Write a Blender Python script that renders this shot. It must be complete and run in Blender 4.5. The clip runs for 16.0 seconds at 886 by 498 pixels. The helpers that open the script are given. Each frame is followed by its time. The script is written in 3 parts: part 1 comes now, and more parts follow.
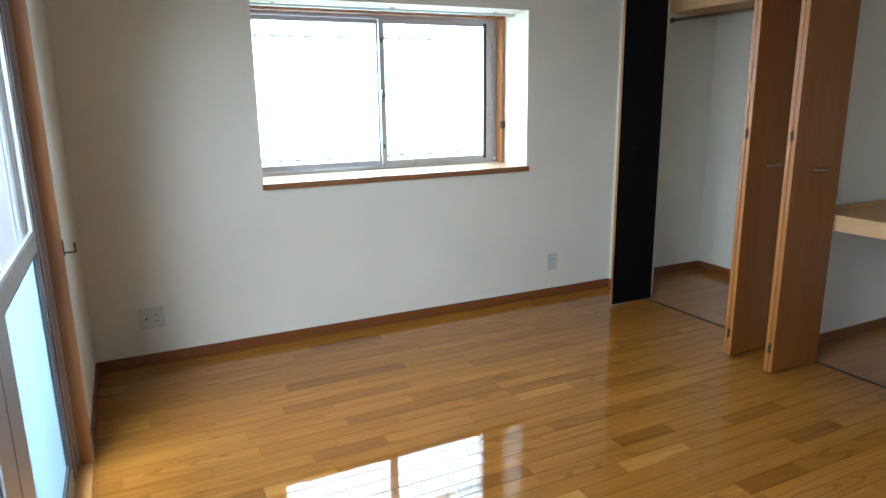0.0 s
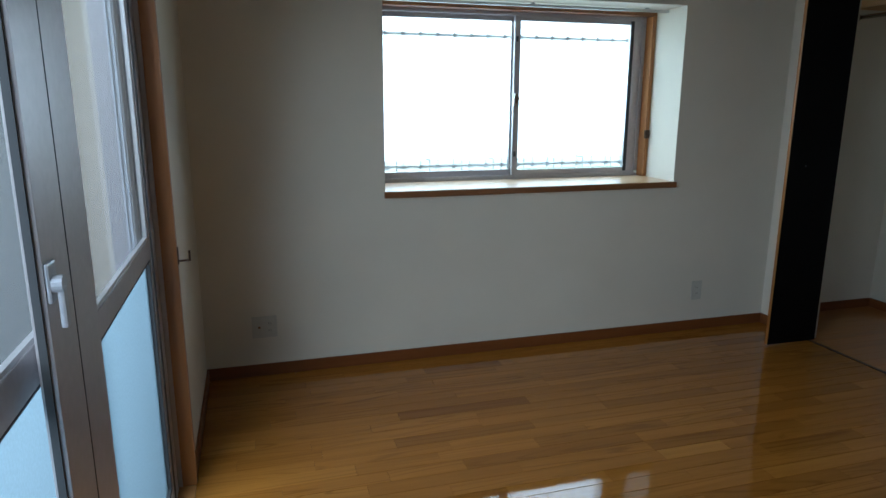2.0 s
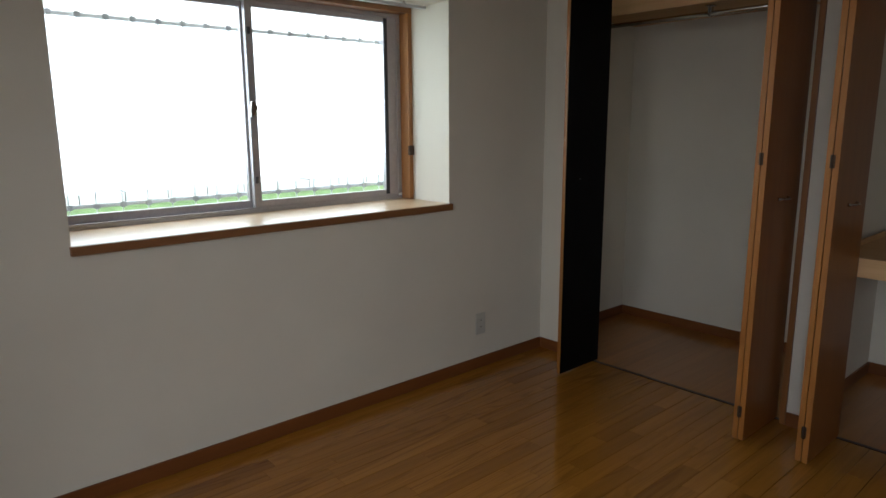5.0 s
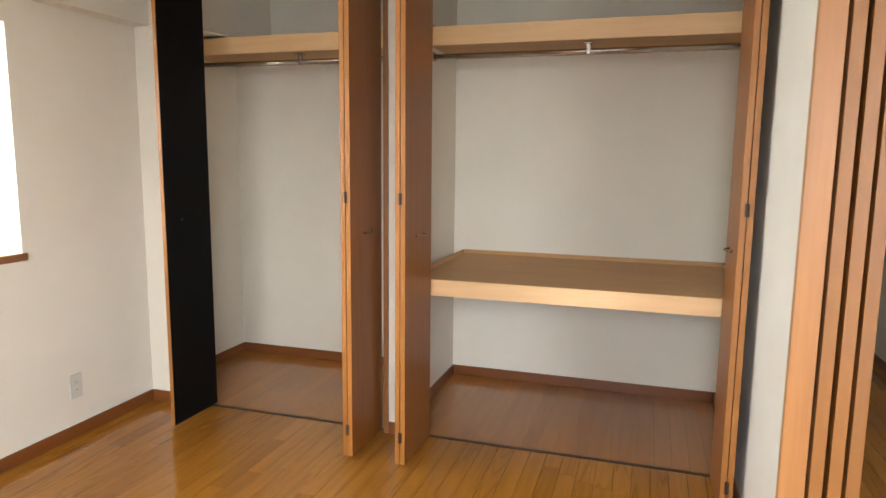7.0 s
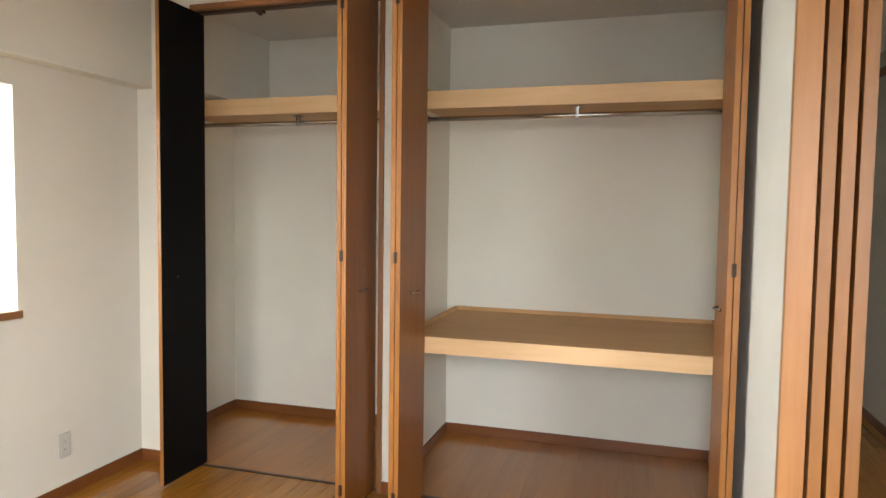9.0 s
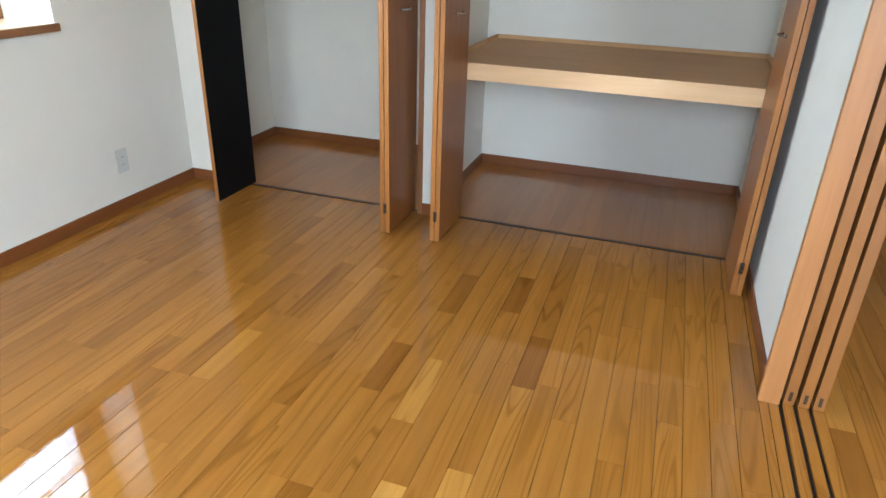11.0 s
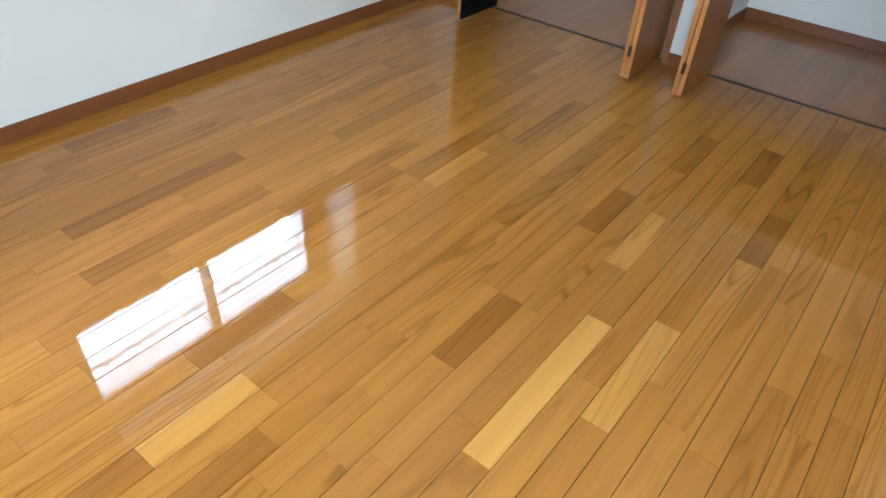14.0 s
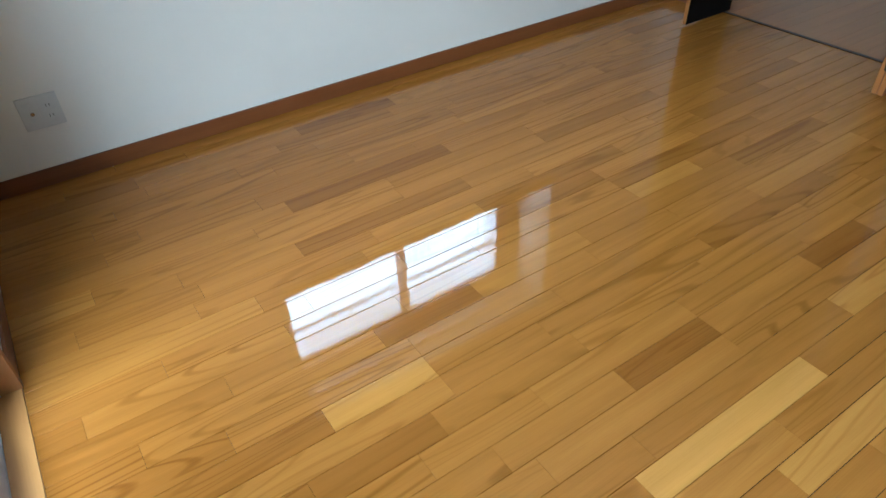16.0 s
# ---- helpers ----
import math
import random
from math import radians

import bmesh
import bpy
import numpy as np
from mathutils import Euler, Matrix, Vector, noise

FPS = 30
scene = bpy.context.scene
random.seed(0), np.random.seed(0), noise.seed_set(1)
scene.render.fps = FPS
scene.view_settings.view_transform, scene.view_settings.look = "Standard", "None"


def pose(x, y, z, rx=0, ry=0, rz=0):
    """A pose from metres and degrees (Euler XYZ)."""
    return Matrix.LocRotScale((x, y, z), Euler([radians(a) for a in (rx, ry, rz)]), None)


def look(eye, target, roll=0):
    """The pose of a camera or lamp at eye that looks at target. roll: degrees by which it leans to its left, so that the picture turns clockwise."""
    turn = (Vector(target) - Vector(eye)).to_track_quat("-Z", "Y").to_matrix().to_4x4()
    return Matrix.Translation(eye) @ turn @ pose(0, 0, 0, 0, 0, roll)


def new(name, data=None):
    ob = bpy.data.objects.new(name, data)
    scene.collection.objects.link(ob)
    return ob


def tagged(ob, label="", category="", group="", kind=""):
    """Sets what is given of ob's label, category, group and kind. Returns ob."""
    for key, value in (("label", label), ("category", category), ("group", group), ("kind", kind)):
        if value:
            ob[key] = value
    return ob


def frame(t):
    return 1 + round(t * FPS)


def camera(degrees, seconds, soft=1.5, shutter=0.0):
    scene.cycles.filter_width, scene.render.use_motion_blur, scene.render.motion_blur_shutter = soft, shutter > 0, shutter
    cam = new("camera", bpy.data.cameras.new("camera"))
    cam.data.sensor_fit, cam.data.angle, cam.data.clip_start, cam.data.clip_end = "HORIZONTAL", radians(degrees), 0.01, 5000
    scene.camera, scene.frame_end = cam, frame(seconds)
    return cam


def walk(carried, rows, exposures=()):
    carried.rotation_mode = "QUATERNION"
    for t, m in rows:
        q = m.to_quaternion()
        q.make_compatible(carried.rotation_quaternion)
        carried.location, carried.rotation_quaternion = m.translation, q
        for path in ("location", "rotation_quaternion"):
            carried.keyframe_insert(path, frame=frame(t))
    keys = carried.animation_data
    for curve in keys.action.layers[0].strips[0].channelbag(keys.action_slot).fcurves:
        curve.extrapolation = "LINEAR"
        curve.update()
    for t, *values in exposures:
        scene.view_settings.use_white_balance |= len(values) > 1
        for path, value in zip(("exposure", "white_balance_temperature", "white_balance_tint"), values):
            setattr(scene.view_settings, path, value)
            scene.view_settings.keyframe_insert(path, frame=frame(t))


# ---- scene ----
cam = camera(68.1, 16.0)
PATH = [
    (0, (0.244, -3.636, 1.385), (1.092, -1.884, 0.927), -0.8),
    (0.5, (0.224, -3.625, 1.381), (0.85, -1.781, 0.925), -0.7),
    (1, (0.222, -3.591, 1.378), (0.698, -1.707, 0.903), -1.3),
    (1.5, (0.253, -3.458, 1.375), (0.76, -1.581, 0.906), -0.2),
    (2, (0.27, -3.271, 1.379), (0.818, -1.399, 0.936), 0.2),
    (2.5, (0.315, -3.046, 1.373), (0.893, -1.178, 0.952), -0.8),
    (3, (0.333, -2.836, 1.377), (0.908, -0.968, 0.952), 0.6),
    (3.2, (0.324, -2.745, 1.366), (0.923, -0.882, 0.954), 0.2),
    (5.3, (0.43, -2.428, 1.319), (1.899, -1.125, 0.941), 0.5),
    (5.5, (0.431, -2.433, 1.317), (2.006, -1.26, 0.939), 1.1),
    (6, (0.461, -2.5, 1.334), (2.205, -1.584, 0.99), 1.2),
    (6.5, (0.478, -2.539, 1.346), (2.319, -1.818, 1.044), 0.9),
    (7, (0.485, -2.573, 1.353), (2.376, -1.983, 1.075), 0.6),
    (7.5, (0.491, -2.588, 1.358), (2.395, -2.014, 1.139), 0.5),
    (8, (0.481, -2.584, 1.367), (2.394, -2.007, 1.277), 0.5),
    (8.2, (0.477, -2.587, 1.384), (2.391, -2.011, 1.338), 0.4),
    (10.3, (0.381, -2.511, 1.344), (2.229, -1.947, 0.827), 2.1),
    (10.5, (0.387, -2.504, 1.335), (2.206, -1.938, 0.726), 2.2),
    (11, (0.387, -2.502, 1.301), (2.104, -1.939, 0.442), 1.9),
    (11.5, (0.389, -2.5, 1.274), (2.009, -1.951, 0.238), 2.0),
    (12, (0.393, -2.501, 1.256), (1.939, -1.975, 0.101), 1.9),
    (12.5, (0.389, -2.501, 1.247), (1.896, -1.986, 0.037), 2.2),
    (13, (0.375, -2.486, 1.241), (1.856, -1.94, 0.013), 2.6),
    (13.5, (0.35, -2.46, 1.238), (1.766, -1.765, 0.009), 3.1),
    (14, (0.307, -2.398, 1.231), (1.56, -1.476, -0.027), 3.8),
    (14.5, (0.283, -2.383, 1.232), (1.256, -1.18, -0.034), 1.6),
    (15, (0.264, -2.357, 1.227), (1.033, -1.02, -0.046), -0.1),
    (15.5, (0.259, -2.357, 1.217), (0.934, -0.961, -0.046), -1.5),
    (16, (0.309, -2.383, 1.214), (1.149, -1.071, -0.04), -2.4),
]

# exposure along the clip
EXPOSURE = [(0.0, 3.15, 5100, 3), (0.5, 2.62, 5080, 3), (1.0, 2.30, 5100, 2), (1.5, 1.95, 5050, 2), (2.0, 1.70, 5050, 2), (2.5, 1.45, 5100, 3), (3.0, 1.30, 5200, 4), (3.2, 1.30, 5300, 5),
            (5.3, 1.75, 6000, 12), (5.7, 2.40, 6100, 13), (6.1, 3.15, 6250, 16), (6.5, 3.65, 6200, 14), (7.0, 3.90, 6300, 14), (8.0, 3.95, 6350, 13), (10.5, 3.75, 5450, 8),
            (11.5, 3.85, 5030, 6), (13.0, 3.85, 4980, 6), (14.0, 3.70, 4850, 4), (16.0, 3.35, 4650, 1)]
walk(cam, [(t, look(e, a, r)) for t, e, a, r in PATH], EXPOSURE)

# ---- world and sun ----
world = bpy.data.worlds.new("sky")
scene.world = world
world.use_nodes = True
wn = world.node_tree.nodes
sky = wn.new("ShaderNodeTexSky")
sky.sky_type, sky.sun_disc = "NISHITA", False
sky.sun_elevation, sky.sun_rotation = radians(41), radians(153.4)
wn["Background"].inputs["Strength"].default_value = 0.15
world.node_tree.links.new(sky.outputs["Color"], wn["Background"].inputs["Color"])
sun = new("sun", bpy.data.lights.new("sun", "SUN"))
sun.data.energy, sun.data.angle, sun.data.color = 5.0, radians(0.6), (1.0, 0.97, 0.93)
sun.matrix_world = look((7.4, -8, 7.78), (3.4, 0, 0))

# sky light over the balcony parapet
west = new("balcony_daylight", bpy.data.lights.new("balcony_daylight", "AREA"))
west.data.shape, west.data.size, west.data.size_y = "RECTANGLE", 3.4, 3.1
west.data.energy, west.data.color, west.data.spread = 88.0, (1.0, 0.985, 0.95), radians(180)
west.matrix_world = look((-1.8, -3.35, 2.62), (0.9, -2.6, 0.9))
# sky light in the window's opening
north = new("window_daylight", bpy.data.lights.new("window_daylight", "AREA"))
north.data.shape, north.data.size, north.data.size_y = "RECTANGLE", 1.66, 0.76
north.data.energy, north.data.color, north.data.spread = 4.5, (0.90, 0.95, 1.0), radians(180)
north.matrix_world = look((1.77, 0.64, 1.49), (1.77, -1.0, 1.49))



# ---- materials ----
def nodes_of(name):
    m = bpy.data.materials.new(name)
    m.use_nodes = True
    return m, m.node_tree.nodes, m.node_tree.links, m.node_tree.nodes["Principled BSDF"]


def coords(n, l, stretch=(1, 1, 1), spin=37.0):
    """World position, stretched, and shifted for each object."""
    geo, info = n.new("ShaderNodeNewGeometry"), n.new("ShaderNodeObjectInfo")
    mul = n.new("ShaderNodeVectorMath")
    mul.operation, mul.inputs[1].default_value = "MULTIPLY", stretch
    l.new(geo.outputs["Position"], mul.inputs[0])
    off = n.new("ShaderNodeMath")
    off.operation, off.inputs[1].default_value = "MULTIPLY", spin
    l.new(info.outputs["Random"], off.inputs[0])
    add = n.new("ShaderNodeVectorMath")
    l.new(mul.outputs[0], add.inputs[0])
    l.new(off.outputs[0], add.inputs[1])
    return add.outputs[0], info.outputs["Random"]


def noise_node(n, l, vec, scale, detail=4.0, rough=0.55, distort=0.0):
    t = n.new("ShaderNodeTexNoise")
    for key, v in (("Scale", scale), ("Detail", detail), ("Roughness", rough), ("Distortion", distort)):
        t.inputs[key].default_value = v
    l.new(vec, t.inputs["Vector"])
    return t.outputs["Fac"]


def ramp(n, l, fac, stops):
    r = n.new("ShaderNodeValToRGB")
    while len(r.color_ramp.elements) < len(stops):
        r.color_ramp.elements.new(0.5)
    for e, (p, c) in zip(r.color_ramp.elements, stops):
        e.position, e.color = p, (*c, 1)
    l.new(fac, r.inputs["Fac"])
    return r.outputs["Color"]


def mix_colour(n, l, a, b, fac, mode="MULTIPLY"):
    m = n.new("ShaderNodeMix")
    m.data_type, m.blend_type = "RGBA", mode
    if isinstance(fac, float):
        m.inputs[0].default_value = fac
    else:
        l.new(fac, m.inputs[0])
    l.new(a, m.inputs[6])
    l.new(b, m.inputs[7])
    return m.outputs[2]


def bump(n, l, bsdf, height, strength, distance):
    b = n.new("ShaderNodeBump")
    b.inputs["Strength"].default_value, b.inputs["Distance"].default_value = strength, distance
    l.new(height, b.inputs["Height"])
    l.new(b.outputs["Normal"], bsdf.inputs["Normal"])


def wood(name, dark, light, along, rough=0.35, coat=0.0, vary=0.25, grain=1.0, coat_rough=0.06, relief=0.15):
    """Wood with its grain along x, y or z; each object gets its own cut and tone."""
    m, n, l, p = nodes_of(name)
    s = [14.0, 14.0, 14.0]
    s["xyz".index(along)] = 0.9
    vec, rnd = coords(n, l, s)
    fine = [260.0, 260.0, 260.0]
    fine["xyz".index(along)] = 5.0
    vec2, _ = coords(n, l, fine)
    a = noise_node(n, l, vec, 1.0 * grain, 3.0, 0.6, 1.4)
    b = noise_node(n, l, vec2, 1.0, 2.0, 0.6)
    col = ramp(n, l, a, [(0.3, dark), (0.7, light)])
    pores = ramp(n, l, b, [(0.3, (0.80, 0.78, 0.76)), (0.55, (1, 1, 1))])
    col = mix_colour(n, l, col, pores, 0.3)
    tone = ramp(n, l, rnd, [(0.0, (1 - vary, 1 - vary, 1 - vary)), (1.0, (1 + vary, 1 + vary, 1 + vary))])
    col = mix_colour(n, l, col, tone, 1.0)
    l.new(col, p.inputs["Base Color"])
    p.inputs["Roughness"].default_value = rough
    p.inputs["Coat Weight"].default_value, p.inputs["Coat Roughness"].default_value = coat, coat_rough
    bump(n, l, p, b, relief, 0.0006)
    return m


def floor_wood(name):
    """Varnished oak strips: tone per plank, arched rings, pores, and a slightly wavy varnish."""
    m, n, l, p = nodes_of(name)
    vec, _ = coords(n, l, (0.55, 8.0, 8.0))
    vec2, _ = coords(n, l, (9.0, 420.0, 60.0))
    vec3, _ = coords(n, l, (1.6, 30.0, 30.0))
    info = n.new("ShaderNodeObjectInfo")
    tone = ramp(n, l, info.outputs["Color"], [(0.0, (0.167, 0.061, 0.0093)), (0.12, (0.209, 0.080, 0.0108)), (0.3, (0.263, 0.108, 0.0147)),
                                              (0.70, (0.301, 0.128, 0.0185)), (0.88, (0.359, 0.164, 0.0256)), (1.0, (0.434, 0.213, 0.0387))])
    rings = noise_node(n, l, vec, 1.0, 1.0, 0.4, 0.6)
    turns, wave = n.new("ShaderNodeMath"), n.new("ShaderNodeMath")
    turns.operation, turns.inputs[1].default_value, wave.operation = "MULTIPLY", 85.0, "SINE"
    l.new(rings, turns.inputs[0])
    l.new(turns.outputs[0], wave.inputs[0])
    band = ramp(n, l, wave.outputs[0], [(0.0, (1, 1, 1)), (0.55, (0.98, 0.97, 0.95)), (1.0, (0.72, 0.66, 0.57))])
    some = n.new("ShaderNodeMapRange")
    some.inputs["From Min"].default_value, some.inputs["From Max"].default_value, some.inputs["To Max"].default_value = 0.40, 0.64, 1.0
    l.new(noise_node(n, l, vec, 0.6, 2.0), some.inputs["Value"])
    pore = ramp(n, l, noise_node(n, l, vec2, 1.0, 2.0, 0.6), [(0.32, (0.78, 0.73, 0.66)), (0.52, (1, 1, 1))])
    soft = ramp(n, l, noise_node(n, l, vec3, 1.0, 3.0), [(0.3, (0.90, 0.88, 0.85)), (0.7, (1.08, 1.08, 1.08))])
    col = mix_colour(n, l, tone, band, some.outputs[0])
    col = mix_colour(n, l, col, pore, 0.3)
    col = mix_colour(n, l, col, soft, 1.0)
    l.new(col, p.inputs["Base Color"])
    p.inputs["Roughness"].default_value = 0.45
    p.inputs["Specular IOR Level"].default_value = 0.0
    p.inputs["Coat Weight"].default_value, p.inputs["Coat IOR"].default_value = 1.0, 1.43
    geo = n.new("ShaderNodeNewGeometry")
    smear = noise_node(n, l, geo.outputs["Position"], 2.3, 4.0)
    cr = n.new("ShaderNodeMapRange")
    cr.inputs["To Min"].default_value, cr.inputs["To Max"].default_value = 0.01, 0.06
    l.new(smear, cr.inputs["Value"])
    l.new(cr.outputs[0], p.inputs["Coat Roughness"])
    wavy = noise_node(n, l, geo.outputs["Position"], 26.0, 2.0)
    b = n.new("ShaderNodeBump")
    b.inputs["Strength"].default_value, b.inputs["Distance"].default_value = 0.10, 0.0008
    l.new(wavy, b.inputs["Height"])
    l.new(b.outputs["Normal"], p.inputs["Coat Normal"])
    return m


def paper(name, colour):
    """Embossed vinyl wallpaper, faintly uneven."""
    m, n, l, p = nodes_of(name)
    geo = n.new("ShaderNodeNewGeometry")
    big = noise_node(n, l, geo.outputs["Position"], 1.7, 4.0)
    small = noise_node(n, l, geo.outputs["Position"], 260.0, 3.0)
    lo, hi = [c * 0.95 for c in colour], [min(c * 1.03, 0.9) for c in colour]
    l.new(ramp(n, l, big, [(0.3, lo), (0.7, hi)]), p.inputs["Base Color"])
    p.inputs["Roughness"].default_value = 0.85
    bump(n, l, p, small, 0.35, 0.0012)
    return m


def metal(name, colour, rough, metallic=1.0):
    m, n, l, p = nodes_of(name)
    geo = n.new("ShaderNodeNewGeometry")
    f = noise_node(n, l, geo.outputs["Position"], 55.0, 3.0)
    l.new(ramp(n, l, f, [(0.3, [c * 0.9 for c in colour]), (0.7, colour)]), p.inputs["Base Color"])
    p.inputs["Metallic"].default_value, p.inputs["Roughness"].default_value = metallic, rough
    return m


def plain(name, colour, rough=0.5):
    m, n, l, p = nodes_of(name)
    geo = n.new("ShaderNodeNewGeometry")
    f = noise_node(n, l, geo.outputs["Position"], 30.0, 4.0)
    l.new(ramp(n, l, f, [(0.3, [c * 0.92 for c in colour]), (0.7, colour)]), p.inputs["Base Color"])
    p.inputs["Roughness"].default_value = rough
    return m


def clear_glass(name):
    m, n, l, p = nodes_of(name)
    out = n["Material Output"]
    tr, gl, mx = (n.new("ShaderNode" + k) for k in ("BsdfTransparent", "BsdfGlossy", "MixShader"))
    gl.inputs["Roughness"].default_value = 0.02
    tr.inputs["Color"].default_value = (0.93, 0.96, 0.95, 1)
    mx.inputs[0].default_value = 0.04
    l.new(tr.outputs[0], mx.inputs[1])
    l.new(gl.outputs[0], mx.inputs[2])
    l.new(mx.outputs[0], out.inputs["Surface"])
    return m


def frosted(name, colour, see=0.0, ribs=0.0):
    """Figured glass: spreads the daylight behind it, with a sheen in front."""
    m, n, l, p = nodes_of(name)
    out = n["Material Output"]
    tl, tr, gl, mx, mx2 = (n.new("ShaderNode" + k) for k in
                               ("BsdfTranslucent", "BsdfTransparent", "BsdfGlossy", "MixShader", "MixShader"))
    geo = n.new("ShaderNodeNewGeometry")
    f = noise_node(n, l, geo.outputs["Position"], 150.0, 2.0)
    b = n.new("ShaderNodeBump")
    b.inputs["Strength"].default_value, b.inputs["Distance"].default_value = 0.5, 0.001
    l.new(f, b.inputs["Height"])
    col = ramp(n, l, f, [(0.3, [c * 0.9 for c in colour]), (0.7, colour)])
    if ribs:
        w = n.new("ShaderNodeTexWave")
        w.bands_direction = "DIAGONAL"
        w.inputs["Scale"].default_value = ribs
        l.new(geo.outputs["Position"], w.inputs["Vector"])
        col = mix_colour(n, l, col, ramp(n, l, w.outputs["Fac"], [(0.0, (0.95, 0.95, 0.955)), (1.0, (1, 1, 1))]), 1.0)
    l.new(col, tl.inputs["Color"])
    gl.inputs["Roughness"].default_value = 0.25
    for s in (tl, gl):
        l.new(b.outputs["Normal"], s.inputs["Normal"])
    mx2.inputs[0].default_value = see
    l.new(tl.outputs[0], mx2.inputs[1])
    l.new(tr.outputs[0], mx2.inputs[2])
    mx.inputs[0].default_value = 0.05
    l.new(mx2.outputs[0], mx.inputs[1])
    l.new(gl.outputs[0], mx.inputs[2])
    l.new(mx.outputs[0], out.inputs["Surface"])
    return m


def grass_material(name):
    m, n, l, p = nodes_of(name)
    geo = n.new("ShaderNodeNewGeometry")
    f = noise_node(n, l, geo.outputs["Position"], 9.0, 6.0)
    l.new(ramp(n, l, f, [(0.3, (0.04, 0.08, 0.015)), (0.7, (0.10, 0.17, 0.04))]), p.inputs["Base Color"])
    p.inputs["Roughness"].default_value = 0.9
    bump(n, l, p, f, 0.6, 0.03)
    return m


FLOOR = floor_wood("varnished_oak_strips")
GAP = plain("dark_joint", (0.07, 0.030, 0.010), 0.8)
# near black: the shade down in the threshold grooves is put into the colour
GROOVE = plain("shaded_groove", (0.012, 0.008, 0.005), 0.9)
WALL = paper("white_vinyl_wallpaper", (0.645, 0.605, 0.51))
CEIL = paper("ceiling_paper", (0.68, 0.66, 0.60))
BASE = wood("brown_baseboard_wood", (0.14, 0.044, 0.010), (0.18, 0.060, 0.014), "x", 0.4, 0.15, 0.05)
BASE_Y = wood("brown_baseboard_wood_across", (0.14, 0.044, 0.010), (0.18, 0.060, 0.014), "y", 0.4, 0.15, 0.05)
FRAME = wood("brown_frame_wood", (0.20, 0.078, 0.02), (0.28, 0.112, 0.032), "z", 0.4, 0.1, 0.05)
# jamb wood seen against the light: its shade is put into the colour
BACKLIT_WOOD = wood("backlit_jamb_wood", (0.055, 0.02, 0.012), (0.085, 0.032, 0.018), "z", 0.4, 0.1, 0.05)
DOOR = wood("orange_brown_door_veneer", (0.195, 0.064, 0.009), (0.24, 0.082, 0.013), "z", 0.42, 0.05, 0.04, coat_rough=0.2)
EDGE = wood("pale_door_edge_wood", (0.29, 0.108, 0.017), (0.34, 0.134, 0.023), "z", 0.45, 0.05, 0.04)
THRESHOLD = wood("pale_threshold_wood", (0.44, 0.21, 0.055), (0.52, 0.26, 0.075), "y", 0.35, 0.3, 0.03)
STILE = wood("sliding_door_stile_wood", (0.205, 0.076, 0.010), (0.25, 0.096, 0.014), "z", 0.5, 0.0, 0.05)
JAMB = wood("orange_jamb_wood", (0.29, 0.120, 0.030), (0.35, 0.150, 0.041), "z", 0.45, 0.05, 0.05)
SHELF = wood("pale_shelf_edge_veneer", (0.62, 0.39, 0.18), (0.70, 0.45, 0.225), "y", 0.5, 0.0, 0.03)
PLY = wood("shelf_plywood", (0.43, 0.235, 0.085), (0.49, 0.28, 0.105), "y", 0.6, 0.0, 0.05)
CLOSET_FLOOR = wood("closet_floor_board", (0.26, 0.098, 0.014), (0.32, 0.126, 0.019), "x", 0.3, 0.6, 0.10, coat_rough=0.05)
CLOSET_FLOOR.node_tree.nodes["Principled BSDF"].inputs["Specular IOR Level"].default_value = 0.2
SILL = wood("pale_sill_veneer", (0.52, 0.36, 0.20), (0.60, 0.43, 0.25), "x", 0.3, 0.3, 0.03, coat_rough=0.15)
SILL_EDGE = wood("brown_sill_edge", (0.19, 0.083, 0.028), (0.24, 0.108, 0.038), "x", 0.4, 0.1, 0.03)
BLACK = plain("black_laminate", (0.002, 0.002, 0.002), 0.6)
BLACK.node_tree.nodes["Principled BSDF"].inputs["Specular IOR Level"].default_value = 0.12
ALU = metal("bronze_grey_aluminium", (0.46, 0.44, 0.45), 0.34, 0.40)
ALU_PALE = metal("pale_aluminium", (0.62, 0.62, 0.62), 0.38, 0.7)
SCREEN = metal("pale_coated_aluminium", (0.62, 0.66, 0.70), 0.4, 0.1)
GRILLE = plain("white_painted_bar", (0.82, 0.82, 0.82), 0.5)
LEVER = metal("satin_grey_metal", (0.45, 0.47, 0.51), 0.3, 0.35)
GREY_RUBBER = plain("dark_gasket", (0.05, 0.055, 0.06), 0.7)
CHROME = metal("brushed_chrome", (0.55, 0.53, 0.50), 0.22)
BROWN_METAL = metal("dark_bronze_hinge", (0.07, 0.045, 0.03), 0.45, 0.7)
PLASTIC = plain("ivory_plastic", (0.50, 0.49, 0.43), 0.45)
HOLE = plain("socket_slot", (0.05, 0.05, 0.045), 0.7)
GLASS = clear_glass("window_glass")
FROST = frosted("blue_white_frosted_glass", (0.255, 0.315, 0.342))
HAZY = frosted("hazy_glass", (0.08, 0.07, 0.06), 0.52)
RIBBED = frosted("ribbed_glass", (0.08, 0.084, 0.084), 0.28, 26.0)
CONCRETE = plain("pale_painted_render", (0.60, 0.67, 0.78), 0.9)
# near-white surface of the added wall that reflects sun into the window
PALE = plain("white_bounce_surface", (0.80, 0.805, 0.81), 0.9)
BEIGE = plain("beige_render", (0.56, 0.50, 0.40), 0.9)
STONE = plain("grey_concrete", (0.34, 0.34, 0.33), 0.9)
GRASS = grass_material("lawn")


